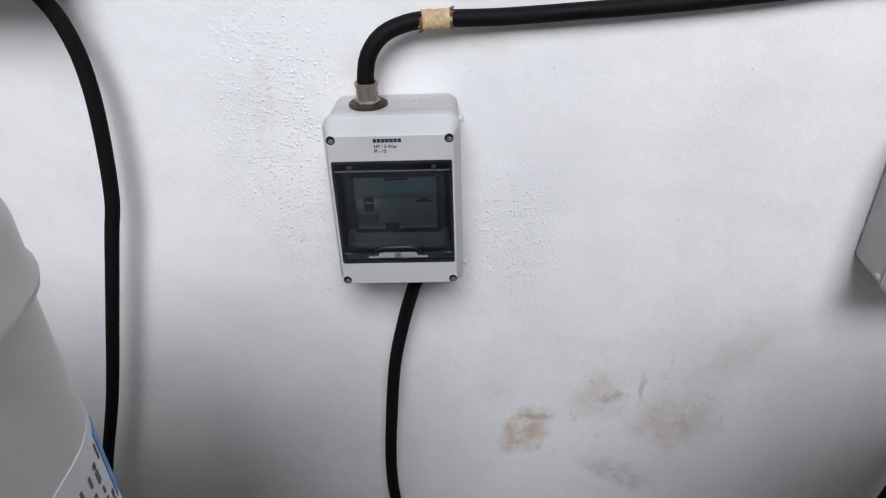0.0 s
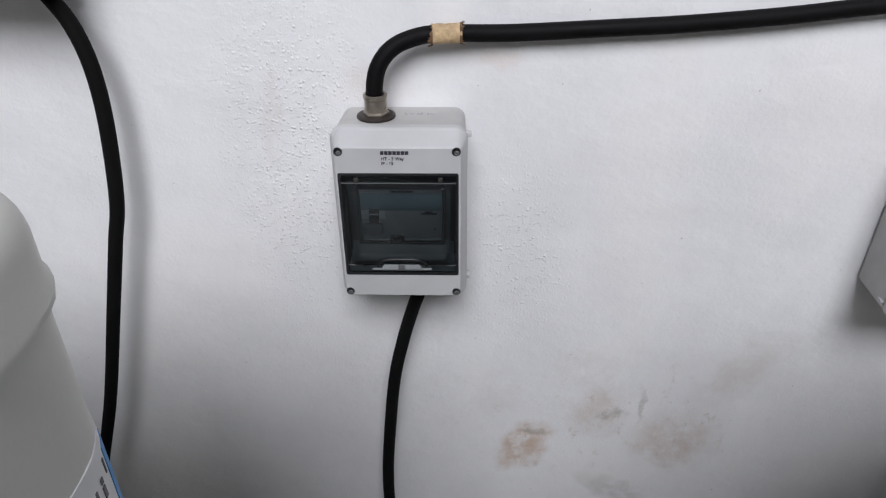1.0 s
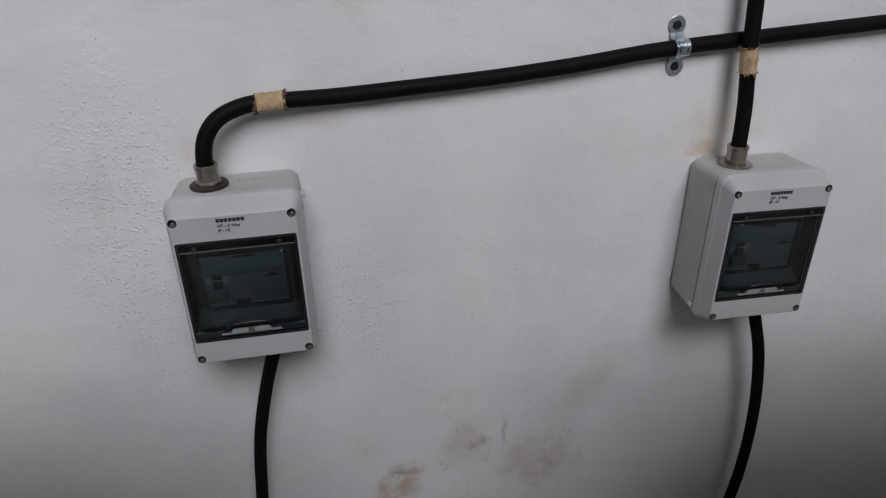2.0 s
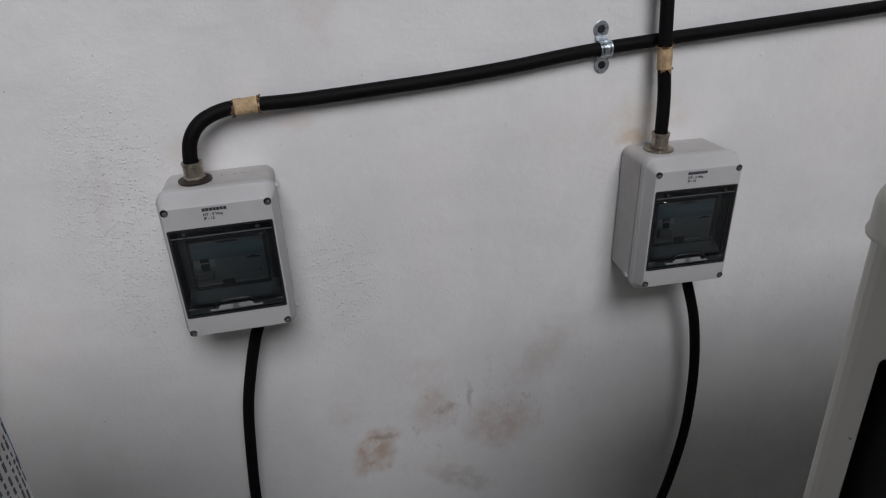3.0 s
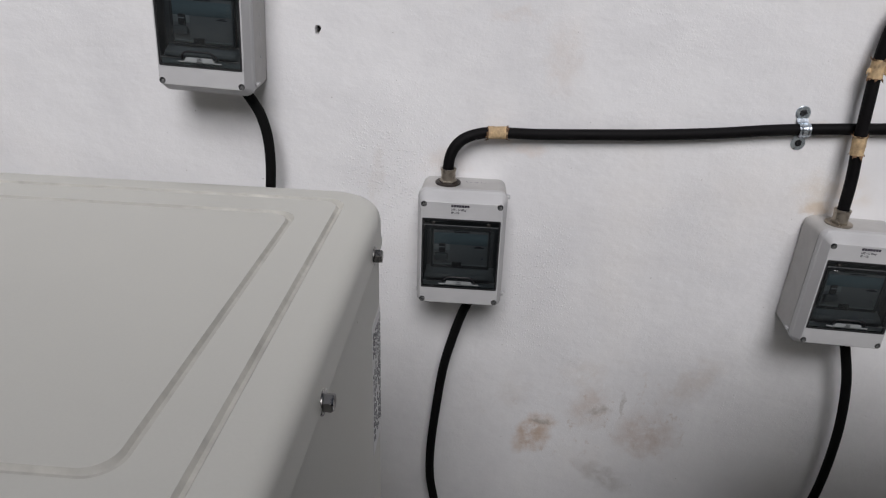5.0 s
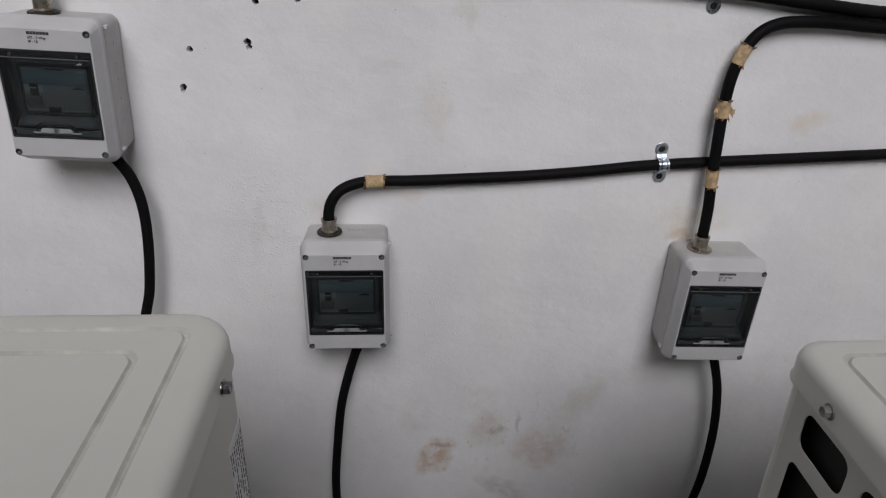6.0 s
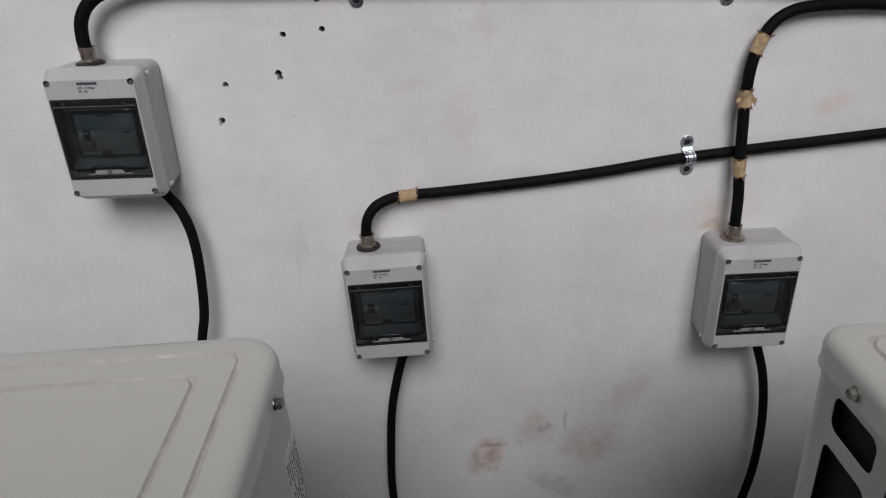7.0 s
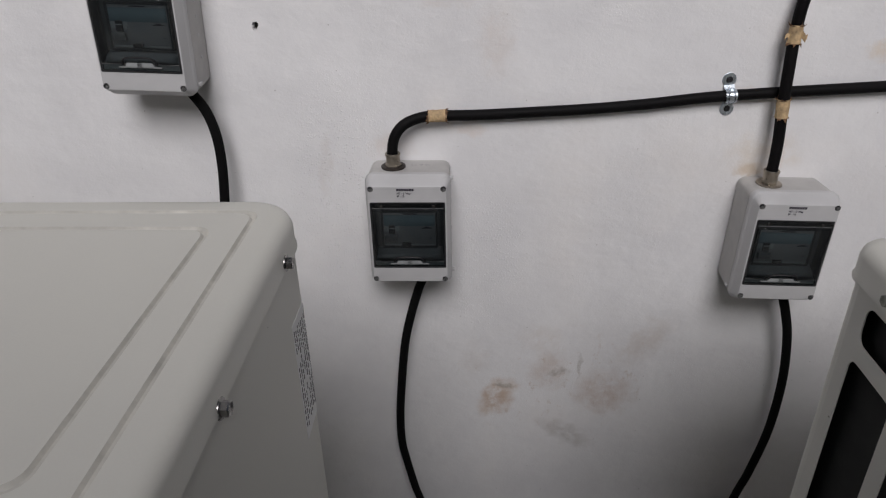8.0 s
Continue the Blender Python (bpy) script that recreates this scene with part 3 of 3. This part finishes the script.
def gland(root_at, flange_mat, name="cable_gland"):
    """A screwed nickel cable entry on a box's top."""
    ob = empty(name, root_at)
    bm = bmesh.new()
    turned(bm, [(0.0176, 0.0), (0.0184, 0.0008), (0.0184, 0.0024), (0.0160, 0.0036)], Matrix(), 28)
    part("washer", bm, flange_mat, ob)
    bm = bmesh.new()
    turned(bm, [(0.0124, 0.0036), (0.0126, 0.0048), (0.0120, 0.0066), (0.0108, 0.0072)], Matrix(), 6)
    part("lock_nut", bm, MAT_NICKEL, ob)
    bm = bmesh.new()
    turned(bm, [(0.0106, 0.0068), (0.0106, 0.0175), (0.0112, 0.0185), (0.0116, 0.0220), (0.0108, 0.0228), (0.0090, 0.0226), (0.0086, 0.0150)], Matrix(), 24)
    part("sleeve", bm, MAT_NICKEL, ob)
    return ob


BOX = isolator_box()
BOX.matrix_world = pose(0.0, 0, 0.925)
tagged(BOX, "pale grey plastic isolator box with smoky window on the wall", "isolator box", "isolator boxes")
BOX_C = copy_thing(BOX, pose(0.5606, 0, 0.8948, 0, 1.6, 0))
BOX_A = copy_thing(BOX, pose(-0.3468, 0, 1.2268, 0, 2.4, 0))
# pencil marks on top of the middle box
for k, (x, w, d, turn) in enumerate(((0.004, 0.0009, 0.006, 20), (0.0095, 0.004, 0.0009, 0), (0.017, 0.005, 0.0009, 12), (0.019, 0.0009, 0.005, -15), (0.025, 0.0009, 0.006, 10), (0.029, 0.005, 0.0009, -25))):
    bm = bmesh.new()
    block(bm, -w / 2, w / 2, -d / 2, d / 2, 0, 0.0004)
    stroke = part("pencil_stroke", bm, MAT_INK_FADED, BOX, "", False)
    stroke.matrix_local = pose(x, -0.026, 0.0868, 1.5, 0, turn)
GLAND_B = gland(pose(-0.0235, -0.036, 1.0128), MAT_RUBBER)
tagged(GLAND_B, "nickel cable gland with black rubber washer on box top", "cable gland", "cable glands")
GLAND_C = gland(pose(0.5355, -0.036, 0.9832, 0, 1.6, 0), MAT_NICKEL)
tagged(GLAND_C, "stained nickel cable gland on box top", "cable gland", "cable glands")
GLAND_A = gland(pose(-0.3590, -0.036, 1.3148, 0, 2.4, 0), MAT_RUBBER)
tagged(GLAND_A, "nickel cable gland with black rubber washer on box top", "cable gland", "cable glands")


# ---------------------------------------------------------------- cables
R_UP, R_DOWN = 0.0080, 0.0074


def cable(points, radius, mat, label):
    bm = bmesh.new()
    line = smooth_line(points)
    tube(bm, line, radius, 18)
    ob = new("cable", finish("cable", bm, mat))
    tagged(ob, label, "cable", "cables on the wall")
    return line


LINE_B = cable([(-0.0235, -0.036, 1.014), (-0.0240, -0.036, 1.038), (-0.0195, -0.034, 1.0595), (-0.0060, -0.029, 1.0760), (0.0180, -0.022, 1.0845), (0.046, -0.018, 1.0860), (0.104, -0.0115, 1.0848), (0.18, -0.0110, 1.0880), (0.265, -0.0105, 1.0922), (0.35, -0.0100, 1.0988), (0.417, -0.0095, 1.1060), (0.465, -0.0095, 1.1100), (0.544, -0.0095, 1.1145), (0.646, -0.0100, 1.1198), (0.789, -0.0100, 1.127), (1.05, -0.011, 1.14), (1.5, -0.011, 1.155), (2.39, -0.011, 1.165)], R_UP, MAT_CABLE, "thick black cable bending out of a box along the wall")
LINE_C = cable([(0.5355, -0.036, 0.988), (0.5362, -0.036, 1.018), (0.5368, -0.033, 1.053), (0.5345, -0.0295, 1.097), (0.5325, -0.0280, 1.150), (0.5315, -0.026, 1.198), (0.5345, -0.024, 1.240), (0.5430, -0.022, 1.271), (0.5575, -0.020, 1.296), (0.5800, -0.018, 1.3105), (0.6150, -0.015, 1.3155), (0.677, -0.012, 1.3135), (0.74, -0.011, 1.3085), (0.95, -0.011, 1.300), (1.5, -0.011, 1.298), (2.39, -0.011, 1.298)], R_UP, MAT_CABLE, "thick black cable rising from a box and crossing another")
LINE_A = cable([(-0.3588, -0.036, 1.318), (-0.3600, -0.036, 1.347), (-0.3555, -0.034, 1.371), (-0.341, -0.030, 1.3905), (-0.313, -0.026, 1.4025), (-0.25, -0.014, 1.403), (-0.12, -0.0115, 1.394), (0.0, -0.0110, 1.3870), (0.25, -0.011, 1.372), (0.50, -0.011, 1.3530), (0.62, -0.011, 1.3400), (0.745, -0.011, 1.3275), (0.95, -0.011, 1.319), (1.5, -0.011, 1.3185), (2.39, -0.011, 1.3185)], R_UP + 0.0005, MAT_CABLE, "thick black cable running high along the wall")
cable([(-0.312, -0.038, 1.134), (-0.3025, -0.039, 1.121), (-0.290, -0.040, 1.098), (-0.2825, -0.040, 1.060), (-0.2835, -0.040, 1.005), (-0.294, -0.040, 0.925), (-0.308, -0.040, 0.875), (-0.335, -0.040, 0.779), (-0.372, -0.040, 0.650), (-0.430, -0.040, 0.472), (-0.47, -0.06, 0.25), (-0.50, -0.16, 0.06), (-0.52, -0.34, 0.009)], R_DOWN, MAT_CABLE_MATT, "matt black cable drooping from under a box")
cable([(0.0195, -0.037, 0.837), (0.0150, -0.037, 0.819), (0.0080, -0.037, 0.803), (-0.0065, -0.035, 0.753), (-0.0205, -0.035, 0.690), (-0.0305, -0.035, 0.605), (-0.0370, -0.035, 0.525), (-0.0370, -0.035, 0.460), (-0.0300, -0.036, 0.415), (-0.0165, -0.037, 0.345), (-0.0030, -0.040, 0.290), (0.02, -0.07, 0.15), (0.04, -0.16, 0.03), (0.05, -0.32, 0.009)], R_DOWN, MAT_CABLE_MATT, "matt black cable hanging from under a box")
cable([(0.5890, -0.037, 0.806), (0.5945, -0.037, 0.791), (0.6030, -0.036, 0.770), (0.6212, -0.035, 0.706), (0.6325, -0.035, 0.612), (0.6312, -0.035, 0.500), (0.6160, -0.035, 0.397), (0.5990, -0.036, 0.326), (0.56, -0.05, 0.18), (0.53, -0.14, 0.05), (0.52, -0.34, 0.009)], R_DOWN, MAT_CABLE_MATT, "matt black cable bowing down from under a box")


def stretch(line, centre, length):
    """The piece of a line within length of a place on it."""
    c = Vector(centre)
    i = min(range(len(line)), key=lambda k: (line[k] - c).length)
    k = max(1, round(length / 2 / 0.006))
    return line[i - k : i + k + 1]


def tape(line, centre, length, radius, seed, flaps=0):
    """Torn masking tape wound round a cable."""
    rng = random.Random(seed)
    piece = stretch(line, centre, length)
    bm = bmesh.new()
    fine = smooth_line(piece, 0.0025)
    tube(bm, fine, radius + 0.0010, 20, 0.00045, seed)
    ob = new("tape_wrap", finish("tape_wrap", bm, MAT_TAPE))
    way = (fine[-1] - fine[0]).normalized()
    out = Vector((0, -1, 0))
    side = way.cross(out)
    # ragged ends
    for end, d in ((fine[0], -1), (fine[-1], 1)):
        bm = bmesh.new()
        for k in range(24):
            a = rng.uniform(0, 2 * math.pi)
            q = out * math.cos(a) + side * math.sin(a)
            t = q.cross(way)
            w, h = rng.uniform(0.001, 0.0032), rng.uniform(0.0014, 0.0050)
            p0 = end + q * (radius + 0.0011) - way * d * 0.001
            v = [p0 + t * w, p0 - t * w, p0 + way * d * h * rng.uniform(0.5, 1.2) + q * h * rng.uniform(0.1, 0.9)]
            lo = [bm.verts.new(x) for x in v]
            hi = [bm.verts.new(x + q * 0.0004) for x in v]
            bm.faces.new(lo)
            bm.faces.new(hi)
            for i in range(3):
                bm.faces.new((lo[i], lo[(i + 1) % 3], hi[(i + 1) % 3], hi[i]))
        part("torn_edge", bm, MAT_TAPE_EDGE, ob, smooth=False)
    for k in range(flaps):
        bm = bmesh.new()
        mid = fine[len(fine) // 2] + way * rng.uniform(-0.006, 0.006)
        q = (out * rng.uniform(0.2, 0.9) + side * rng.choice((-1, -1, -1, 1)) * rng.uniform(0.6, 1)).normalized()
        p0 = mid + q * radius
        strip = [p0 + q * s * 0.008 + way * math.sin(s * 3 + k) * 0.004 for s in (0, 0.25, 0.5, 0.75, 1)]
        for p, n_ in zip(strip, strip[1:]):
            w = way * rng.uniform(0.002, 0.0045)
            v = [bm.verts.new(x) for x in (p - w, p + w, n_ + w * 0.7, n_ - w * 0.7)]
            u = [bm.verts.new(x.co + Vector((0, 0.0005, 0))) for x in v]
            bm.faces.new(v)
            bm.faces.new(u)
            for i in range(4):
                bm.faces.new((v[i], v[(i + 1) % 4], u[(i + 1) % 4], u[i]))
        part("loose_flap", bm, MAT_TAPE, ob, smooth=False)
    tagged(ob, "torn brown masking tape wound round a black cable" if flaps else "brown masking tape wound round a black cable", "tape", "tape wraps")
    return ob


tape(LINE_B, (0.046, -0.018, 1.0865), 0.026, R_UP, 11)
tape(LINE_C, (0.5335, -0.0305, 1.0975), 0.024, R_UP, 12)
tape(LINE_C, (0.5290, -0.026, 1.197), 0.026, R_UP, 13, 4)
tape(LINE_C, (0.5405, -0.022, 1.272), 0.026, R_UP, 14)


def saddle(at):
    """A galvanised two-eared cable saddle with its screws; the cable passes along x."""
    root = empty("cable_saddle", at)
    bm = bmesh.new()
    prof = [(-0.0140, -0.0004)]
    for k in range(13):
        a = radians(180 - 15 * k)
        prof.append((0.0094 * math.cos(a), -0.0095 - 0.0094 * math.sin(a)) if 0 < k < 12 else (0.0094 * math.cos(a), -0.0040))
    prof.append((0.0140, -0.0004))
    t = 0.0013
    rows = []
    for z, y in prof:
        rows.append([(-0.0075, y, z), (0.0075, y, z), (0.0075, y - t, z), (-0.0075, y - t, z)])
    loft(bm, rows)
    part("strap", bm, MAT_ZINC, root)
    bm = bmesh.new()
    for x in (-0.0042, 0.0042):
        ridge = [Vector((x, y - 0.0013, z)) for z, y in prof[2:-2]]
        tube(bm, ridge, 0.0011, 8)
    part("ridge", bm, MAT_ZINC, root)
    for s in (-1, 1):
        bm = bmesh.new()
        m = Matrix.Translation((0, 0, s * 0.0215)) @ pose(0, 0, 0, 90, 0, 0)
        turned(bm, [(0.0100, 0.0), (0.0100, 0.0010), (0.0094, 0.0015), (0.0050, 0.0015), (0.0046, 0.0011)], m, 24)
        ear = part("ear", bm, MAT_ZINC, root)
        bm = bmesh.new()
        turned(bm, [(0.0046, 0.0006), (0.0046, 0.0014), (0.0038, 0.0024), (0.0018, 0.0027), (0.0012, 0.0016)], m, 16)
        part("screw", bm, MAT_BLACK, ear, "dark cross-head screw")
    return root


tagged(saddle(pose(0.4655, 0, 1.1095, 0, -4, 0)), "shiny galvanised cable saddle screwed to the wall", "cable saddle", "cable saddles")
tagged(saddle(pose(0.0, 0, 1.3870, 0, 3, 0)), "shiny galvanised cable saddle screwed to the wall", "cable saddle", "cable saddles")
tagged(saddle(pose(0.502, 0, 1.3535, 0, 4, 0)), "shiny galvanised cable saddle screwed to the wall", "cable saddle", "cable saddles")


# ---------------------------------------------------------------- outdoor units
def bolt(at, parent, mat=MAT_STEEL, label="zinc hexagon flange bolt"):
    bm = bmesh.new()
    turned(bm, [(0.0066, 0.0), (0.0068, 0.0006), (0.0066, 0.0014), (0.0046, 0.0017)], at, 20)
    flange = part("bolt", bm, mat, parent, label)
    bm = bmesh.new()
    turned(bm, [(0.0050, 0.0014), (0.0050, 0.0056), (0.0044, 0.0064), (0.0020, 0.0058)], at, 6)
    part("bolt_head", bm, mat, flange, smooth=False)


def lid_mesh(x0, x1, y0, y1, top, skirt, cr):
    """A pressed sheet cover: rounded rim, two pressed line grooves round its middle."""
    bm = bmesh.new()
    rows = [(0.0015, -skirt, cr), (-0.0008, -skirt + 0.0008, cr), (-0.0010, -skirt + 0.0030, cr), (0.0, -skirt + 0.0062, cr), (0.0, -0.0120, cr), (0.0006, -0.0085, cr), (0.0022, -0.0052, cr - 0.002), (0.0046, -0.0026, cr - 0.004), (0.0080, -0.0009, cr - 0.006), (0.0125, 0.0, cr - 0.009)]
    for inset in (0.0285, 0.0570):
        rows += [(inset - 0.0026, 0.0, 0.014), (inset - 0.0010, -0.0023, 0.0138), (inset + 0.0010, -0.0023, 0.0124), (inset + 0.0026, 0.0, 0.0122)]
    rows += [(0.10, 0.0, 0.012), (0.15, 0.0004, 0.012)]
    loops = [[(x, y, top + z) for x, y in rounded(x0 + g, x1 - g, y0 + g, y1 - g, r, 8)] for g, z, r in rows]
    loft(bm, loops)
    return bm


def outdoor_unit(x0, x1, y0, y1, top, skirt, lid_r, cr, slots_on=0):
    """A tall air-conditioner outdoor unit, its service side or slotted side towards the gap."""
    root = empty("outdoor_unit", Matrix.Translation((0, 0, 0)))
    cover = part("top_cover", lid_mesh(x0, x1, y0, y1, top, skirt, lid_r), MAT_AC, root)
    # shade of the pressed grooves, painted as a darker enamel
    cover.data.materials.append(MAT_GROOVE)
    for p in cover.data.polygons:
        if p.center.z < top - 0.0008 and x0 + 0.02 < p.center.x < x1 - 0.02 and y0 + 0.02 < p.center.y < y1 - 0.02:
            p.material_index = 1
    bm = bmesh.new()
    seam = top - skirt
    g = 0.003 if slots_on else 0.0015
    left = x0 + (0.012 if slots_on else g)
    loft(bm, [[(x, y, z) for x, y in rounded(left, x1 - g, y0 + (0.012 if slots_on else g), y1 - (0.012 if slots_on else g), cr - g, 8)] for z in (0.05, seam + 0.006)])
    part("casing", bm, MAT_SLOT_SHADE if slots_on else MAT_AC, root)
    if slots_on:
        # bent side sheet with slots, over the casing blackened as their inner shade
        bm = bmesh.new()
        t = 0.0012
        r = cr - g
        pts = [(x0 + 0.10, y1 - g)]
        for cy, start in ((y1 - g - r, 90), (y0 + g + r, 180)):
            pts += [(x0 + g + r + r * math.cos(radians(a)), cy + r * math.sin(radians(a))) for a in range(start, start + 91, 15)]
        pts.append((x0 + 0.10, y0 + g))
        inner = []
        for i, (x, y) in enumerate(pts):
            a, b = Vector(pts[max(i - 1, 0)]), Vector(pts[min(i + 1, len(pts) - 1)])
            w = (b - a).normalized()
            inner.append((x - w.y * t, y + w.x * t))
        loop = pts + inner[::-1]
        loft(bm, [[(x, y, z) for x, y in loop] for z in (0.05, seam + 0.006)])
        me = finish("side_sheet", bm, MAT_AC, False)
        c = bmesh.new()
        for ya, yb, za, zb in SLOTS:
            loops = [[(x, y, z) for y, z in rounded(ya, yb, za, zb, 0.010, 5)] for x in (x0 - 0.02, x0 + 0.02)]
            loft(c, loops)
        sheet = new("side_sheet", cut(me, c))
        sheet.parent = root
        bm = bmesh.new()
        loft(bm, [[(x, y, z) for x, y in rounded(x0 + 0.09, x1 - g, y0 + g + 0.002, y1 - g - 0.002, 0.012, 4)] for z in (0.05, seam + 0.005)])
        part("front_casing", bm, MAT_AC, root)
    for x in (x0 + 0.14, x1 - 0.14):
        for y in (y0 + 0.06, y1 - 0.06):
            bm = bmesh.new()
            block(bm, x - 0.03, x + 0.03, y - 0.025, y + 0.025, 0.0, 0.051, 0.004)
            part("foot", bm, MAT_BLACK, root, "black rubber foot")
    return root


# left unit: its service side faces the gap
UNIT_L = outdoor_unit(-0.980, -0.0450, -0.862, -0.494, 1.170, 0.031, 0.039, 0.040)
tagged(UNIT_L, "tall ivory outdoor air-conditioner unit with pressed top cover", "outdoor unit", "outdoor units")
for by, bz in ((-0.5610, 1.1455), (-0.7175, 1.1410)):
    bolt(Matrix.Translation((-0.0455, by, bz)) @ pose(0, 0, 0, 0, 90, 0), UNIT_L)
# rating sticker, wrapped round the rear corner of the casing
def strip(bm, s0, s1, z0, z1, lift):
    """A thin label on the casing: s runs from the side's flat (minus) round the rear corner (plus)."""
    r, cx, cy = 0.0385, -0.0850, -0.534
    k = max(1, int((s1 - s0) / 0.003))
    rows = []
    for i in range(k + 1):
        q = s0 + (s1 - s0) * i / k
        n_ = (1, 0) if q < 0 else (math.cos(q / r), math.sin(q / r))
        base = (cx + r, cy + q) if q < 0 else (cx + r * n_[0], cy + r * n_[1])
        lo, hi = (base[0] - n_[0] * 0.0003, base[1] - n_[1] * 0.0003), (base[0] + n_[0] * lift, base[1] + n_[1] * lift)
        rows.append([(*lo, z0), (*lo, z1), (*hi, z1), (*hi, z0)])
    loft(bm, rows)


bm = bmesh.new()
strip(bm, -0.031, 0.033, 0.972, 1.0895, 0.0004)
sticker = part("rating_sticker", bm, MAT_STICKER, UNIT_L, "white rating sticker with rows of dark print", False)
bm = bmesh.new()
strip(bm, 0.0165, 0.0258, 1.056, 1.0845, 0.0007)
part("blue_header", bm, MAT_BLUE, sticker, "blue header bar", False)
rng = random.Random(8)
for row in range(9):
    at = 0.0140 - row * 0.0052
    z = 1.084 - rng.uniform(0, 0.004)
    bars = bmesh.new()
    while z > 0.985:
        h = rng.uniform(0.0015, 0.006)
        strip(bars, at - rng.uniform(0.0009, 0.0019), at, z - h, z, 0.0007)
        z -= h + rng.uniform(0.0008, 0.003) + (0.012 if rng.random() < 0.15 else 0)
    tagged(part("print_line", bars, MAT_PRINT, sticker, "", False), kind="stuff")

SLOTS = [(-0.594, -0.533, 1.0560, 1.0915), (-0.594, -0.530, 0.62, 1.0385), (-0.672, -0.612, 0.80, 1.0895), (-0.756, -0.696, 0.80, 1.0895)]
UNIT_R = outdoor_unit(0.4085, 1.34, -0.858, -0.487, 1.133, 0.033, 0.026, 0.027, 1)
tagged(UNIT_R, "tall ivory outdoor unit with dark slots in its side", "outdoor unit", "outdoor units")
for by in (-0.5600, -0.7160):
    bolt(Matrix.Translation((0.4090, by, 1.1130)) @ pose(0, 0, 0, 0, -90, 0), UNIT_R, MAT_BOLT_DULL, "dull greenish weathered flange bolt")
